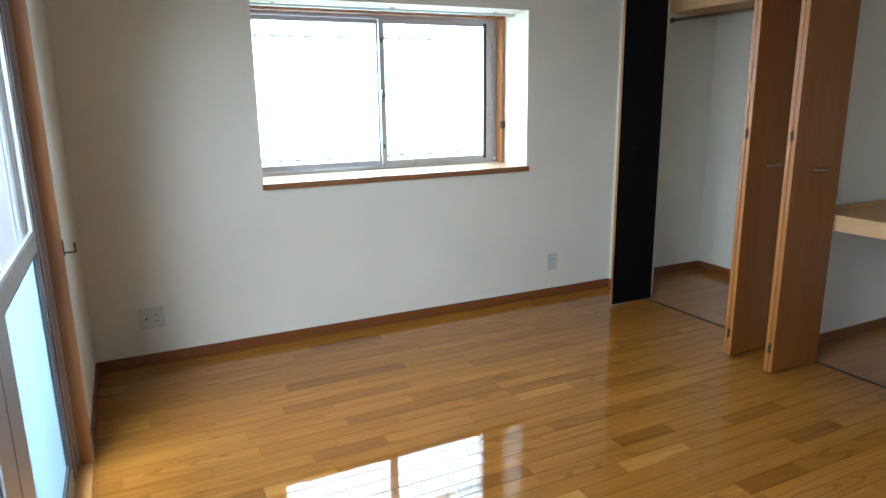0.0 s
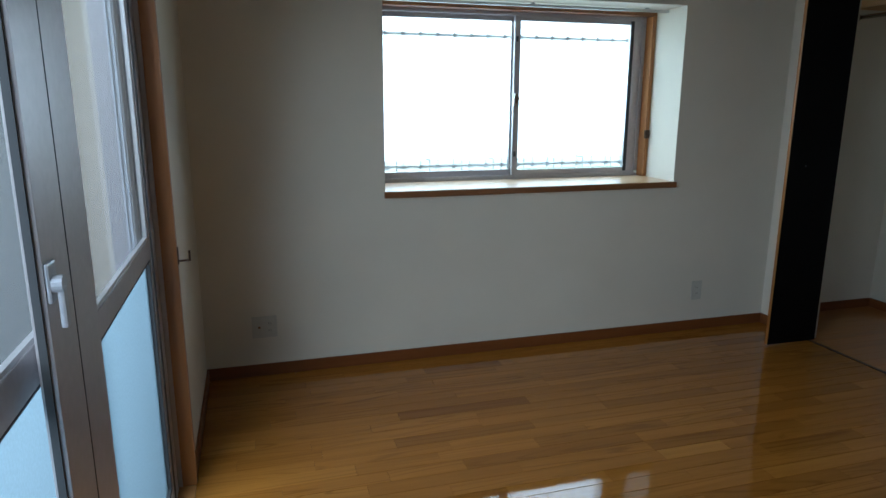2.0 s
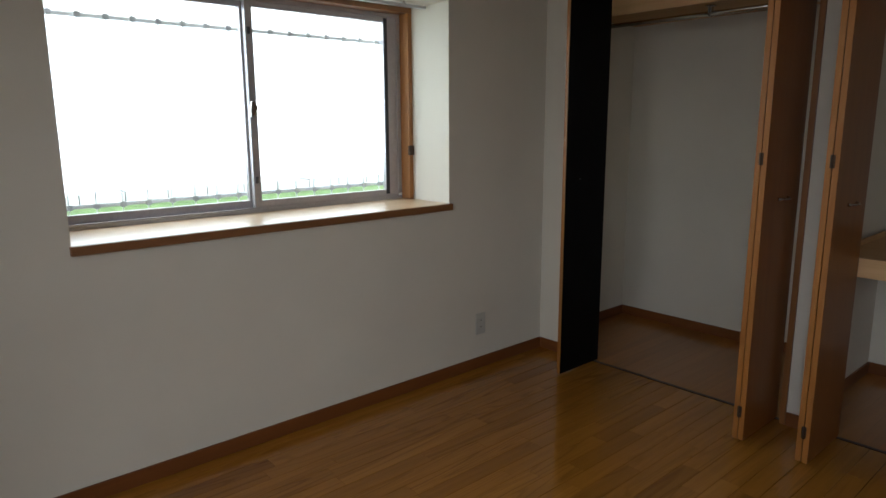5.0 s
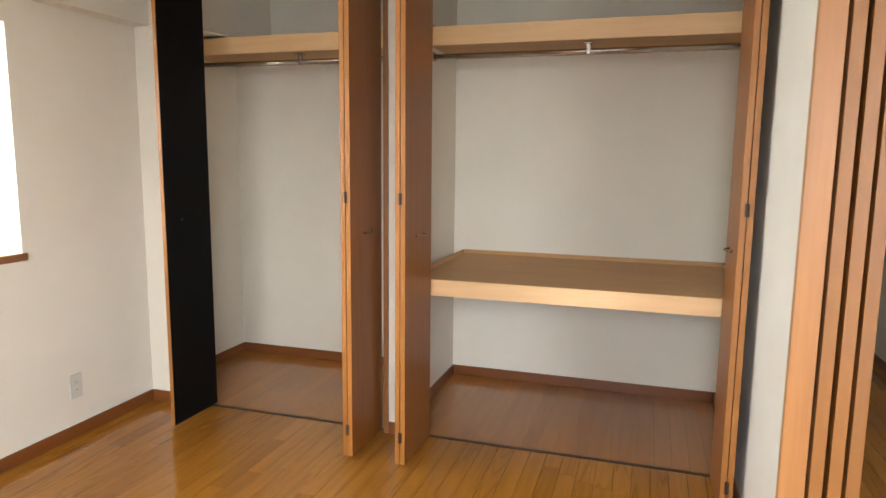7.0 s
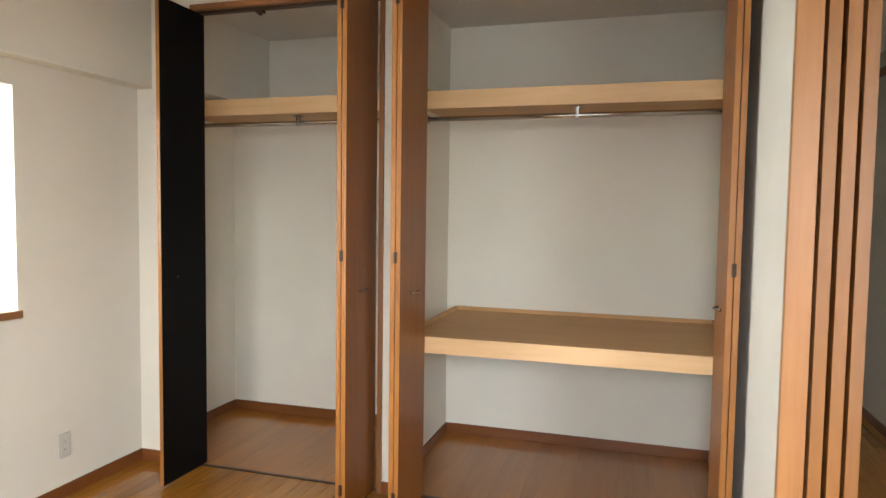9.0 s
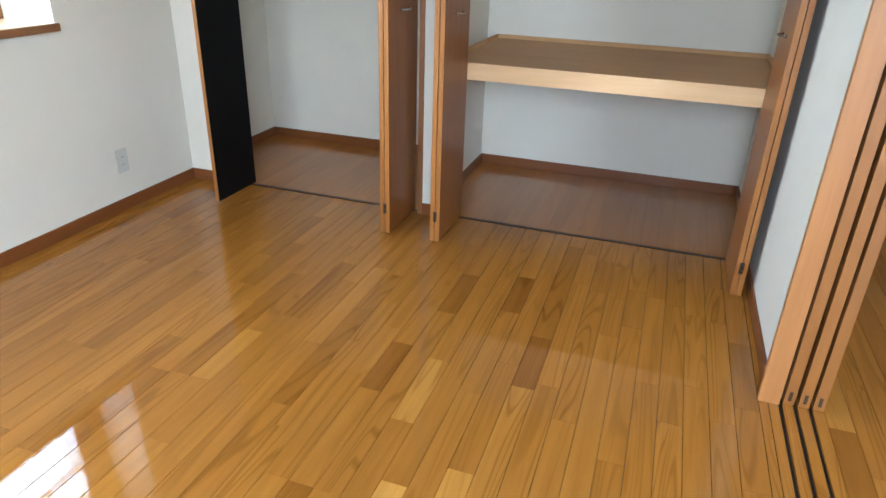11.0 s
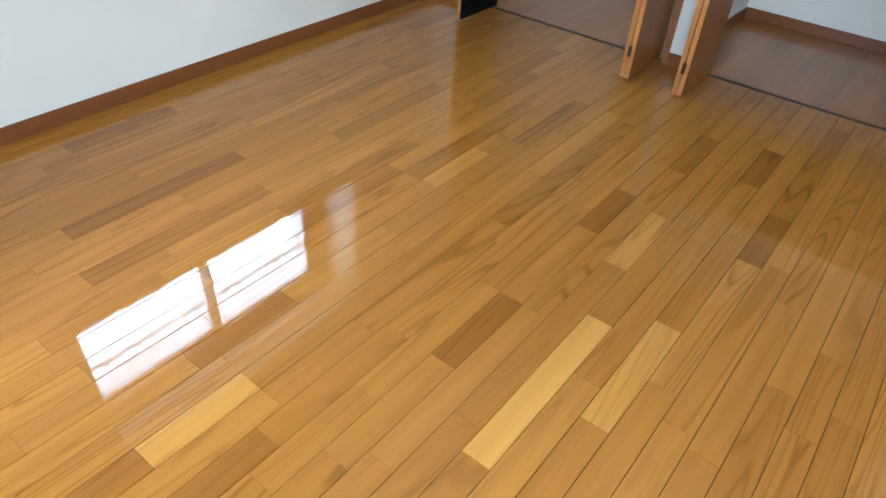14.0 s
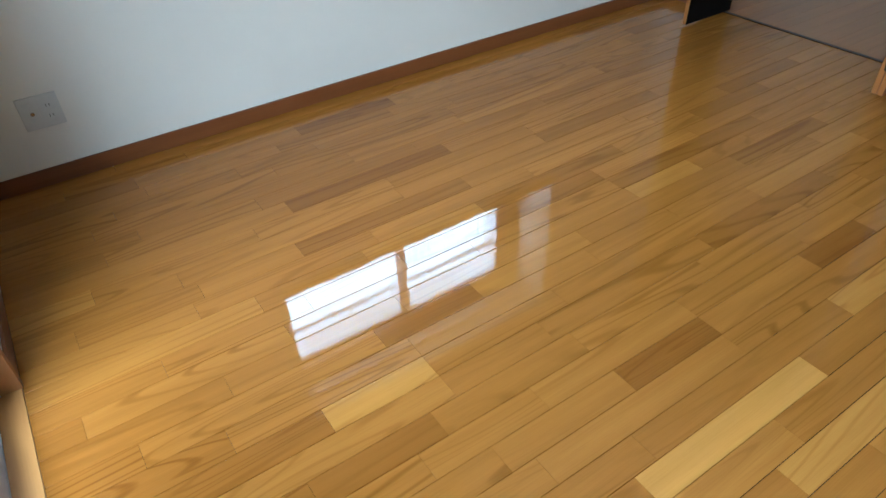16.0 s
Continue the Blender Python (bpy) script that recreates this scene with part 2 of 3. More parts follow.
# ---- building helpers ----
def block(bm, x0, x1, y0, y1, z0, z1, bevel=0.0):
    """Adds a box, with its edges rounded by bevel."""
    made = bmesh.ops.create_cube(bm, size=1)["verts"]
    for v in made:
        v.co = Vector(((x0 + x1) / 2 + v.co.x * (x1 - x0), (y0 + y1) / 2 + v.co.y * (y1 - y0), (z0 + z1) / 2 + v.co.z * (z1 - z0)))
    if bevel:
        bmesh.ops.bevel(bm, geom=list({e for v in made for e in v.link_edges}), offset=bevel, segments=2, affect="EDGES", profile=0.6)
    return bm


def tube(bm, a, b, radius, sides=12):
    a, b = Vector(a), Vector(b)
    turn = (b - a).to_track_quat("Z", "Y").to_matrix().to_4x4()
    bmesh.ops.create_cone(bm, cap_ends=True, segments=sides, radius1=radius, radius2=radius, depth=(b - a).length,
                          matrix=Matrix.Translation((a + b) / 2) @ turn)
    return bm


def boxes(*rows, bevel=0.0):
    bm = bmesh.new()
    for r in rows:
        block(bm, *r, bevel=bevel)
    return bm


def link_mesh(name, bm, material, smooth=False):
    me = bpy.data.meshes.new(name)
    bmesh.ops.recalc_face_normals(bm, faces=bm.faces)
    bm.to_mesh(me)
    bm.free()
    me.materials.append(material)
    if smooth:
        for f in me.polygons:
            f.use_smooth = True
    return new(name, me)


def part(name, bm, material, parent, label="", smooth=False):
    ob = link_mesh(name, bm, material, smooth)
    ob.parent = parent
    return tagged(ob, label)


def structure(name, bm, material, label, category):
    return tagged(link_mesh(name, bm, material), label, category, kind="structure")


def thing(name, place, label, category, group="", kind=""):
    ob = new(name)
    ob.location = place
    ob.empty_display_size = 0.05
    return tagged(ob, label, category, group, kind)


# ---- plan ----
W = 3.348            # face of the closet wall
CEILING = 2.48
BACK = 4.315         # back of the closets
A0, A1 = -0.36, -1.385    # opening of the narrow closet
B0, B1 = -1.55, -2.945    # opening of the wide closet
HEAD = 2.385
SOUTH = -2.97        # face of the wall that the sliding doors run behind
BH = 0.062           # baseboard height

# ---- outside ----
structure("ground", boxes((-60, 60, -60, 60, -0.9, -0.45)), GRASS, "green lawn round the building", "ground")
# added reflector: a tall sunlit wall that brightens the window and its floor reflection
structure("bounce_wall", boxes((-14, 22, 6.0, 6.2, -0.45, 11.0)), PALE, "pale wall added across the lawn to bounce sunlight through the window", "wall")
structure("bank", boxes((-10, 16, 3.0, 5.95, -0.45, 0.52), bevel=0.15), GRASS, "low green bank beside the lawn", "bank")
structure("kerb", boxes(*[(-6 + 0.42 * i, -6 + 0.42 * i + 0.414, 4.6, 4.85, 0.5, 0.655 + 0.008 * math.sin(i * 2.3)) for i in range(40)], bevel=0.008), STONE, "grey edging stones on the bank", "kerb")
structure("balcony_floor", boxes((-1.5, -0.22, -6.0, 0.1, -0.45, -0.08)), STONE, "grey concrete balcony slab", "balcony")
structure("balcony_parapet", boxes((-1.6, -1.5, -6.0, 0.25, -0.45, 1.1)), CONCRETE, "pale rendered balcony parapet", "wall")
# added out of view, to keep direct sun off the beige side wall
structure("balcony_sun_block", boxes((-1.5, -0.4005, -1.0, 0.25, 2.36, 2.46)), CONCRETE, "unseen pale slab added to shade the end of the balcony", "canopy")
structure("balcony_seam", boxes((-0.503, -0.490, 0.088, 0.0995, -0.08, 2.36)), GRILLE, "white upright joint strip on the beige balcony wall", "trim")
structure("balcony_side_wall", boxes((-1.5, -0.2005, 0.1, 0.25, -0.08, 2.36)), BEIGE, "beige rendered side wall of the balcony", "wall")
structure("balcony_end_wall", boxes((-1.5, -0.22, -6.15, -6.0, -0.45, 2.36)), BEIGE, "beige rendered end wall of the balcony", "wall")

# ---- shell of the room ----
WX0, WX1, WZ0, WZ1 = 0.92, 2.62, 0.905, 1.89   # window recess
structure("wall_north", boxes((-0.2, WX0, 0, 0.46, -0.1, 2.6), (WX1, W, 0, 0.46, -0.1, 2.6), (WX0, WX1, 0, 0.46, -0.1, WZ0),
                              (WX0, WX1, 0, 0.46, WZ1, 2.6)), WALL, "white wallpapered wall with a deep window recess", "wall")
structure("beam", boxes((0.0, W, -0.095, -0.0005, 2.0, CEILING)), WALL, "white papered beam above the window", "beam")
DY0, DY1 = -0.955, -2.93   # balcony door opening
structure("wall_west", boxes((-0.2, 0, DY0 + 0.03, 0, -0.1, 2.6), (-0.2, 0, DY1 - 0.03, DY0 + 0.03, 2.03, 2.6),
                             (-0.2, 0, -3.7, DY1 - 0.03, -0.1, 2.6), (-0.2, 0, -5.6, -4.5, -0.1, 2.6), (-0.2, 0, -4.5, -3.7, 2.0, 2.6)), WALL, "white wallpapered wall beside the balcony door", "wall")
structure("wall_east", boxes((W, W + 0.11, A0 + 0.025, 0.0, 0, HEAD + 0.03), (W, W + 0.11, B0 + 0.025, A1 - 0.025, 0, HEAD + 0.03),
                             (W, W + 0.11, -3.0, 0.0, HEAD + 0.03, 2.6)), WALL, "white wallpapered wall round the closet openings", "wall")
structure("ceiling", boxes((-0.2, BACK + 0.1, -5.6, 0.46, CEILING, 2.6)), CEIL, "white papered ceiling", "ceiling")
structure("roof", boxes((-0.4, 7.0, -5.8, 0.6, 2.6, 2.8)), STONE, "grey concrete slab above the flat", "roof")
structure("wall_south", boxes((2.335, W + 0.11, -3.005, SOUTH, 0, 2.6)), WALL, "white wallpapered wall in front of the sliding doors", "wall")
structure("lintel", boxes((0, 2.335, -3.13, SOUTH, 2.3, CEILING)), WALL, "white papered wall above the wide opening", "wall")
# closets
structure("closet_wall_back", boxes((BACK, BACK + 0.1, -3.1, 0.2, -0.02, 2.6)), WALL, "white papered back wall of the closets", "wall")
structure("closet_wall_side", boxes((W + 0.11, BACK, 0.066, 0.2, -0.02, 2.6)), WALL, "white papered side wall of the narrow closet", "wall")
structure("closet_wall_middle", boxes((W + 0.11, BACK, -1.45, -1.40, -0.02, 2.6)), WALL, "white papered wall between the closets", "wall")
structure("closet_wall_end", boxes((W + 0.11, BACK, -3.06, -2.99, -0.02, 2.6)), WALL, "white papered end wall of the wide closet", "wall")
structure("closet_beam", boxes((W + 0.11, BACK, -0.205, 0.066, 2.028, CEILING)), WALL, "white boxed beam inside the closet", "beam")
# neighbouring room
structure("wall_far_south", boxes((-0.2, 3.4, -5.6, -5.5, -0.1, 2.6), (3.4, 6.8, -4.2, -4.1, -0.1, 2.6), (3.3, 3.4, -5.6, -4.1, -0.1, 2.6)), WALL,
          "white papered walls of the neighbouring room", "wall")
structure("wall_far_east", boxes((6.8, 6.9, -4.2, -3.06, -0.1, 2.6)), WALL, "white papered end wall of the passage", "wall")
structure("wall_passage", boxes((3.46, 6.8, -3.2, -3.06, -0.1, 2.6)), WALL, "white papered wall of the passage", "wall")
structure("ceiling_passage", boxes((BACK + 0.1, 6.9, -5.6, -3.06, CEILING, 2.6)), CEIL, "white papered ceiling of the passage", "ceiling")


# ---- baseboards ----
def baseboard(name, x0, x1, y0, y1, mat, label="brown wooden baseboard along the wall"):
    bm = block(bmesh.new(), x0, x1, y0, y1, 0.0005, BH, 0.0025)
    return tagged(link_mesh(name, bm, mat), label, "baseboard", kind="structure")


baseboard("baseboard_north", 0.0, W, -0.010, -0.0005, BASE)
baseboard("baseboard_west", 0.0005, 0.010, DY0 + 0.032, -0.0105, BASE_Y)
baseboard("baseboard_east_corner", W - 0.010, W - 0.0005, A0 + 0.027, -0.0105, BASE_Y)
baseboard("baseboard_east_post", W - 0.010, W - 0.0005, B0 + 0.027, A1 - 0.027, BASE_Y)
baseboard("baseboard_south", 2.36, W - 0.0105, SOUTH + 0.0005, SOUTH + 0.010, BASE)
baseboard("baseboard_closet_back", BACK - 0.010, BACK - 0.0005, -1.3995, 0.0655, BASE_Y)
baseboard("baseboard_closet_side", W + 0.115, BACK - 0.0105, 0.056, 0.0655, BASE)
baseboard("baseboard_closet_wide_back", BACK - 0.010, BACK - 0.0005, -2.9895, -1.4505, BASE_Y)
baseboard("baseboard_closet_wide_side", W + 0.115, BACK - 0.0105, -1.460, -1.4505, BASE)
baseboard("baseboard_closet_wide_end", W + 0.115, BACK - 0.0105, -2.9895, -2.980, BASE)
baseboard("baseboard_passage", 3.4, 6.79, -4.0995, -4.088, BASE)
tagged(link_mesh("picture_rail", boxes((3.41, 6.79, -4.0995, -4.075, 2.31, 2.36), bevel=0.003), FRAME),
       "brown wooden rail high on the passage wall", "rail", kind="structure")


# ---- closet frames, tracks and floors ----
def closet_frame(name, y0, y1, label):
    f = thing(name, (W, (y0 + y1) / 2, 0), label, "door frame", kind="structure")
    h = (y0 - y1) / 2
    for s in (1, -1):
        part("jamb", block(bmesh.new(), -0.008, 0.052, min(s * h, s * (h + 0.024)), max(s * h, s * (h + 0.024)), 0.0006, HEAD, 0.002), FRAME, f)
    part("head", block(bmesh.new(), -0.008, 0.052, -h - 0.024, h + 0.024, HEAD + 0.0005, HEAD + 0.029, 0.002), FRAME, f)
    part("top_rail", boxes((0.018, 0.046, -h + 0.002, h - 0.002, HEAD - 0.016, HEAD - 0.0005)), BROWN_METAL, f, "dark metal guide rail")
    part("floor_rail", boxes((0.022, 0.042, -h + 0.002, h - 0.002, 0.0006, 0.004), bevel=0.0012), BROWN_METAL, f, "thin dark metal floor rail")
    return f


closet_frame("closet_frame_1", A0, A1, "brown wooden frame round the narrow closet opening")
closet_frame("closet_frame_2", B0, B1, "brown wooden frame round the wide closet opening")


# ---- folding doors ----
LEAF, THICK, DZ0, DZ1 = 0.345, 0.021, 0.012, 2.372


def handle(parent, x, y, z, out):
    """A bowed chrome pull; out is +1 or -1 along y."""
    bm = bmesh.new()
    pts = [Vector((x - 0.045 + 0.09 * i / 8, y + out * (0.004 + 0.020 * math.sin(math.pi * i / 8)), z)) for i in range(9)]
    for a, b in zip(pts, pts[1:]):
        tube(bm, a, b, 0.0042, 8)
    for q in (pts[0], pts[-1]):
        tube(bm, (q.x, y, q.z), (q.x, y + out * 0.008, q.z), 0.0065, 10)
    return part("handle", bm, CHROME, parent, "bowed chrome handle", True)


def folding_door(name, y_mid, sides, x0, label):
    """Two leaves folded flat against each other, standing out into the room; sides: where the pulls are."""
    d = thing(name, (x0, y_mid, 0), label, "folding door", "folding closet doors")
    for s in (1, -1):
        y0, y1 = sorted((s * 0.0016, s * (0.0016 + THICK)))
        leaf = part("leaf", block(bmesh.new(), 0.0022, LEAF, y0, y1, DZ0, DZ1, 0.0012), DOOR, d)
        part("edge_band", block(bmesh.new(), 0, 0.002, y0, y1, DZ0, DZ1, 0.0006), EDGE, leaf, "paler wooden edge band")
        if s in sides:
            handle(leaf, 0.185, s * (0.0016 + THICK), 1.012, s)
    for z in (0.135, 1.178, 2.255):
        bm = block(bmesh.new(), -0.003, 0.012, -0.0085, 0.0085, z - 0.024, z + 0.024, 0.002)
        tube(bm, (-0.004, 0, z - 0.024), (-0.004, 0, z + 0.024), 0.004, 10)
        part("hinge", bm, BROWN_METAL, d, "dark bronze hinge")
    part("pivot", tube(bmesh.new(), (LEAF - 0.02, 0.012, DZ1), (LEAF - 0.02, 0.012, HEAD - 0.005), 0.006, 10), BROWN_METAL, d, "dark metal pivot pin")
    return d


folding_door("folding_door", -1.338, (-1,), 3.034, "orange-brown veneered folding door, folded open beside the narrow closet")
folding_door("folding_door", -1.590, (-1,), 3.030, "orange-brown veneered folding door, folded open beside the white post")
folding_door("folding_door", -2.908, (1,), 3.008, "orange-brown veneered folding door, folded open against the white wall")

leaf = thing("closet_door", (3.062, -0.372, 0), "single closet door standing open, its inner face matt black", "closet door")
part("panel", block(bmesh.new(), 0.0022, 0.335, -0.007, 0.012, DZ0, DZ1, 0.0012), DOOR, leaf)
part("edge_band", block(bmesh.new(), 0, 0.002, -0.007, 0.012, DZ0, DZ1, 0.0006), EDGE, leaf, "pale wooden edge band")
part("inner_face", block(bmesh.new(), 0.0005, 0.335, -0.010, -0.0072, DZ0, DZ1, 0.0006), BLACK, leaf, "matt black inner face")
part("screw_cap", tube(bmesh.new(), (0.115, -0.010, 1.035), (0.115, -0.0115, 1.035), 0.005, 12), GREY_RUBBER, leaf, "small dark screw cap")
part("catch", block(bmesh.new(), 0.30, 0.335, -0.006, 0.010, DZ1, DZ1 + 0.010, 0.002), BROWN_METAL, leaf, "dark metal top pivot")
tagged(link_mesh("roller_catch", tube(block(bmesh.new(), W + 0.015, W + 0.05, -0.745, -0.705, HEAD - 0.030, HEAD - 0.0165, 0.003),
       (W + 0.03, -0.725, HEAD - 0.040), (W + 0.03, -0.725, HEAD - 0.030), 0.010), BROWN_METAL),
       "small dark roller catch under the closet guide rail", "door catch")


# ---- shelves and hanging rods ----
def shelf(name, y0, y1, x0, z1, thick, label, wide=0.0):
    s = thing(name, (x0, (y0 + y1) / 2, z1), label, "closet shelf")
    h, d = (y0 - y1) / 2, BACK - x0
    deep = W + 0.1105 - x0 if x0 < W + 0.11 else 0.0185    # past the wall the boards widen to the closet's sides
    top, under = bmesh.new(), bmesh.new()
    for bm, z in ((top, -0.012), (under, -thick + 0.004)):
        block(bm, deep, d - 0.0005, -h - wide, h + wide, z, z + 0.012)
        if deep > 0.02:
            block(bm, 0.0185, deep, -h, h, z, z + 0.012)
    part("top_board", top, PLY, s, "brown plywood top")
    part("under_board", under, PLY, s)
    part("front_edge", block(bmesh.new(), 0, 0.018, -h, h, -thick, 0.001, 0.0015), SHELF, s, "pale wooden front edge")
    part("back_trim", block(bmesh.new(), d - 0.013, d - 0.0008, -h - wide, h + wide, 0.0003, 0.022, 0.001), PLY, s)
    for k in (1, -1):
        part("side_trim", block(bmesh.new(), deep, d - 0.0135, *sorted((k * (h + wide), k * (h + wide - 0.012))), 0.0003, 0.022, 0.001), PLY, s)
    return s


shelf("shelf", -1.5512, -2.9440, 3.400, 0.775, 0.078, "deep wooden closet shelf with a pale front edge", 0.045)
shelf("shelf", -1.4506, -2.9894, 3.790, 2.012, 0.092, "high wooden shelf with a pale front edge above a hanging rod")
shelf("shelf", 0.0654, -1.3996, 3.790, 2.012, 0.092, "high wooden shelf with a pale front edge in the narrow closet")


def hanging_rod(y0, y1, yb, label):
    x, z = 3.87, 1.876
    r = thing("hanging_rod", (x, (y0 + y1) / 2, z), label, "hanging rod", "closet hanging rods")
    h, b = (y0 - y1) / 2, yb - (y0 + y1) / 2
    part("rod", tube(bmesh.new(), (0, -h + 0.006, 0), (0, h - 0.006, 0), 0.0125, 20), CHROME, r, "", True)
    for k in (1, -1):
        part("socket", tube(bmesh.new(), (0, k * (h - 0.010), 0), (0, k * (h - 0.0006), 0), 0.024, 20), CHROME, r, "round chrome end socket")
    bm = block(bmesh.new(), -0.012, 0.012, b - 0.010, b + 0.010, -0.016, 0.040, 0.003)
    block(bm, -0.022, 0.022, b - 0.020, b + 0.020, 0.036, 0.0435, 0.002)
    part("bracket", bm, CHROME, r, "chrome hanging bracket")
    return r


hanging_rod(-1.4506, -2.9894, -2.255, "chrome hanging rod under the high shelf of the wide closet")
hanging_rod(0.0654, -1.3996, -0.665, "chrome hanging rod under the high shelf of the narrow closet")

# ---- window ----
win = thing("window_1", ((WX0 + WX1) / 2, 0.28, WZ0), "aluminium sliding window in a wooden casing, daylight outside", "window", kind="structure")
hw, wh = (WX1 - WX0) / 2, WZ1 - WZ0
Z0 = 0.019
for s in (1, -1):
    part("casing", block(bmesh.new(), *sorted((s * (hw - 0.0005), s * (hw - 0.026))), 0, 0.07, Z0 + 0.0005, wh - 0.026, 0.002), JAMB, win, "brown wooden casing")
    part("outer_frame", block(bmesh.new(), *sorted((s * (hw - 0.0005), s * (hw - 0.045))), 0.0705, 0.15, Z0 + 0.03, wh - 0.045, 0.002), ALU, win, "bronze-grey aluminium frame")
part("casing", block(bmesh.new(), -hw + 0.0005, hw - 0.0005, 0, 0.07, wh - 0.0255, wh - 0.0005, 0.002), FRAME, win, "brown wooden casing")
part("outer_frame", block(bmesh.new(), -hw + 0.0005, hw - 0.0005, 0.0705, 0.15, wh - 0.0445, wh - 0.0005, 0.002), ALU, win, "bronze-grey aluminium frame")
part("outer_frame", boxes((-hw + 0.0005, hw - 0.0005, 0.0705, 0.15, 0.0005, Z0 + 0.014), (-hw + 0.046, hw - 0.046, 0.0705, 0.078, Z0 + 0.0145, Z0 + 0.022), bevel=0.0015), ALU, win,
     "bronze-grey aluminium sill rail")


def sash(parent, x0, x1, y0, z0, z1, glass, stile_l, stile_r, top=0.030, bottom=0.036):
    s = part("sash", boxes((x0, x0 + stile_l, y0, y0 + 0.028, z0, z1), (x1 - stile_r, x1, y0, y0 + 0.028, z0, z1),
                           (x0 + stile_l, x1 - stile_r, y0 + 0.001, y0 + 0.027, z0, z0 + bottom),
                           (x0 + stile_l, x1 - stile_r, y0 + 0.001, y0 + 0.027, z1 - top, z1), bevel=0.0015), ALU, parent, "bronze-grey aluminium sliding sash")
    pane = part("pane", boxes((x0 + stile_l - 0.004, x1 - stile_r + 0.004, y0 + 0.012, y0 + 0.016, z0 + bottom - 0.004, z1 - top + 0.004)), glass, s, "clear glass")
    pane.visible_shadow = False
    return s


sash(win, -hw + 0.040, 0.012, 0.114, Z0 + 0.016, wh - 0.040, GLASS, 0.034, 0.034)
sash(win, -0.014, hw - 0.040, 0.080, Z0 + 0.016, wh - 0.040, GLASS, 0.034, 0.078)
bm = block(bmesh.new(), -0.011, 0.008, 0.066, 0.0795, 0.455, 0.515, 0.003)
tube(bm, (-0.002, 0.060, 0.485), (-0.002, 0.070, 0.485), 0.016, 16)
block(bm, -0.020, -0.010, 0.056, 0.064, 0.445, 0.490, 0.002)
part("latch", bm, CHROME, win, "small grey metal crescent latch")
for z in (0.15, 0.80):
    part("sash_bumper", block(bmesh.new(), -0.008, 0.004, 0.070, 0.0795, z, z + 0.03, 0.002), GREY_RUBBER, win)
part("gasket", boxes((hw - 0.122, hw - 0.100, 0.0765, 0.0795, Z0 + 0.03, wh - 0.05)), GREY_RUBBER, win, "dark weather strip of the sash")
part("blind_hook", tube(block(bmesh.new(), hw - 0.036, hw - 0.0005, -0.009, -0.0005, 0.250, 0.300, 0.002), (hw - 0.03, -0.02, 0.262), (hw - 0.03, -0.008, 0.262), 0.004), BROWN_METAL, win,
     "small dark metal tassel hook")
tagged(link_mesh("window_sill", block(bmesh.new(), WX0 - 0.006, WX1 + 0.012, -0.018, -0.0005, WZ0 - 0.015, WZ0 + 0.018, 0.003), SILL_EDGE),
       "brown wooden nosing of the window sill", "sill", kind="structure")
tagged(link_mesh("sill_board", block(bmesh.new(), WX0 + 0.0005, WX1 - 0.0005, 0, 0.3499, WZ0 + 0.0005, WZ0 + 0.0185, 0.0), SILL),
       "pale wooden window sill board", "sill", kind="structure")
rail = thing("curtain_rail", ((WX0 + WX1) / 2, 0.16, WZ1), "slim white curtain rail under the window recess", "curtain rail")
part("channel", boxes((-hw + 0.01, hw - 0.01, -0.008, 0.008, -0.022, -0.008), bevel=0.002), ALU_PALE, rail)
for k in (-0.7, 0, 0.7):
    part("clip", boxes((k - 0.010, k + 0.010, -0.010, 0.010, -0.0078, -0.0005), bevel=0.001), ALU_PALE, rail)

# outside grille of the window
grille = thing("window_grille", ((WX0 + WX1) / 2, 0.58, WZ0), "pale aluminium grille of thin upright bars outside the window", "window grille")
for z in (0.082, 0.845):
    part("rail", boxes((-hw - 0.02, hw + 0.02, -0.010, 0.010, z - 0.008, z + 0.008), bevel=0.002), GRILLE, grille)
for i in range(17):
    x = -hw + 0.02 + i * (2 * hw - 0.04) / 16
    part("bar", boxes((x - 0.0012, x + 0.0012, -0.0185, -0.0105, 0.03, 0.91)), GRILLE, grille)
    for z in (0.082, 0.845):
        part("clamp", boxes((x - 0.012, x + 0.012, -0.0240, -0.0190, z - 0.012, z + 0.012)), ALU_PALE, grille)
for k in (-hw - 0.01, hw + 0.01):
    for z in (0.082, 0.845):
        part("bracket", boxes((k - 0.012, k + 0.012, -0.1195, -0.0105, z - 0.012, z + 0.012)), ALU_PALE, grille)

# ---- balcony door ----
bal = thing("door_1", (0, (DY0 + DY1) / 2, 0), "sliding balcony door, aluminium frame with glass above and frosted glass below", "balcony door", kind="structure")
hy = (DY0 - DY1) / 2
for s in (1, -1):
    part("casing", block(bmesh.new(), -0.036, 0.013, *sorted((s * hy, s * (hy + 0.0295))), 0.0006, 2.0, 0.002), JAMB, bal, "brown wooden casing")
    part("outer_frame", boxes((-0.18, -0.0365, *sorted((s * hy, s * (hy + 0.0295))), -0.03, 2.0), (-0.074, -0.066, *sorted((s * (hy - 0.0005), s * (hy - 0.018))), 0.01, 1.98), bevel=0.001), ALU, bal)
part("casing", block(bmesh.new(), -0.036, 0.013, -hy - 0.0295, hy + 0.0295, 2.0005, 2.0295, 0.002), JAMB, bal, "brown wooden casing")
part("outer_frame", boxes((-0.18, -0.0365, -hy - 0.0295, hy + 0.0295, 2.0005, 2.0295)), ALU, bal)
part("threshold", block(bmesh.new(), -0.049, 0.0095, -hy, hy, -0.02, 0.002, 0.001), THRESHOLD, bal, "pale wooden threshold strip")
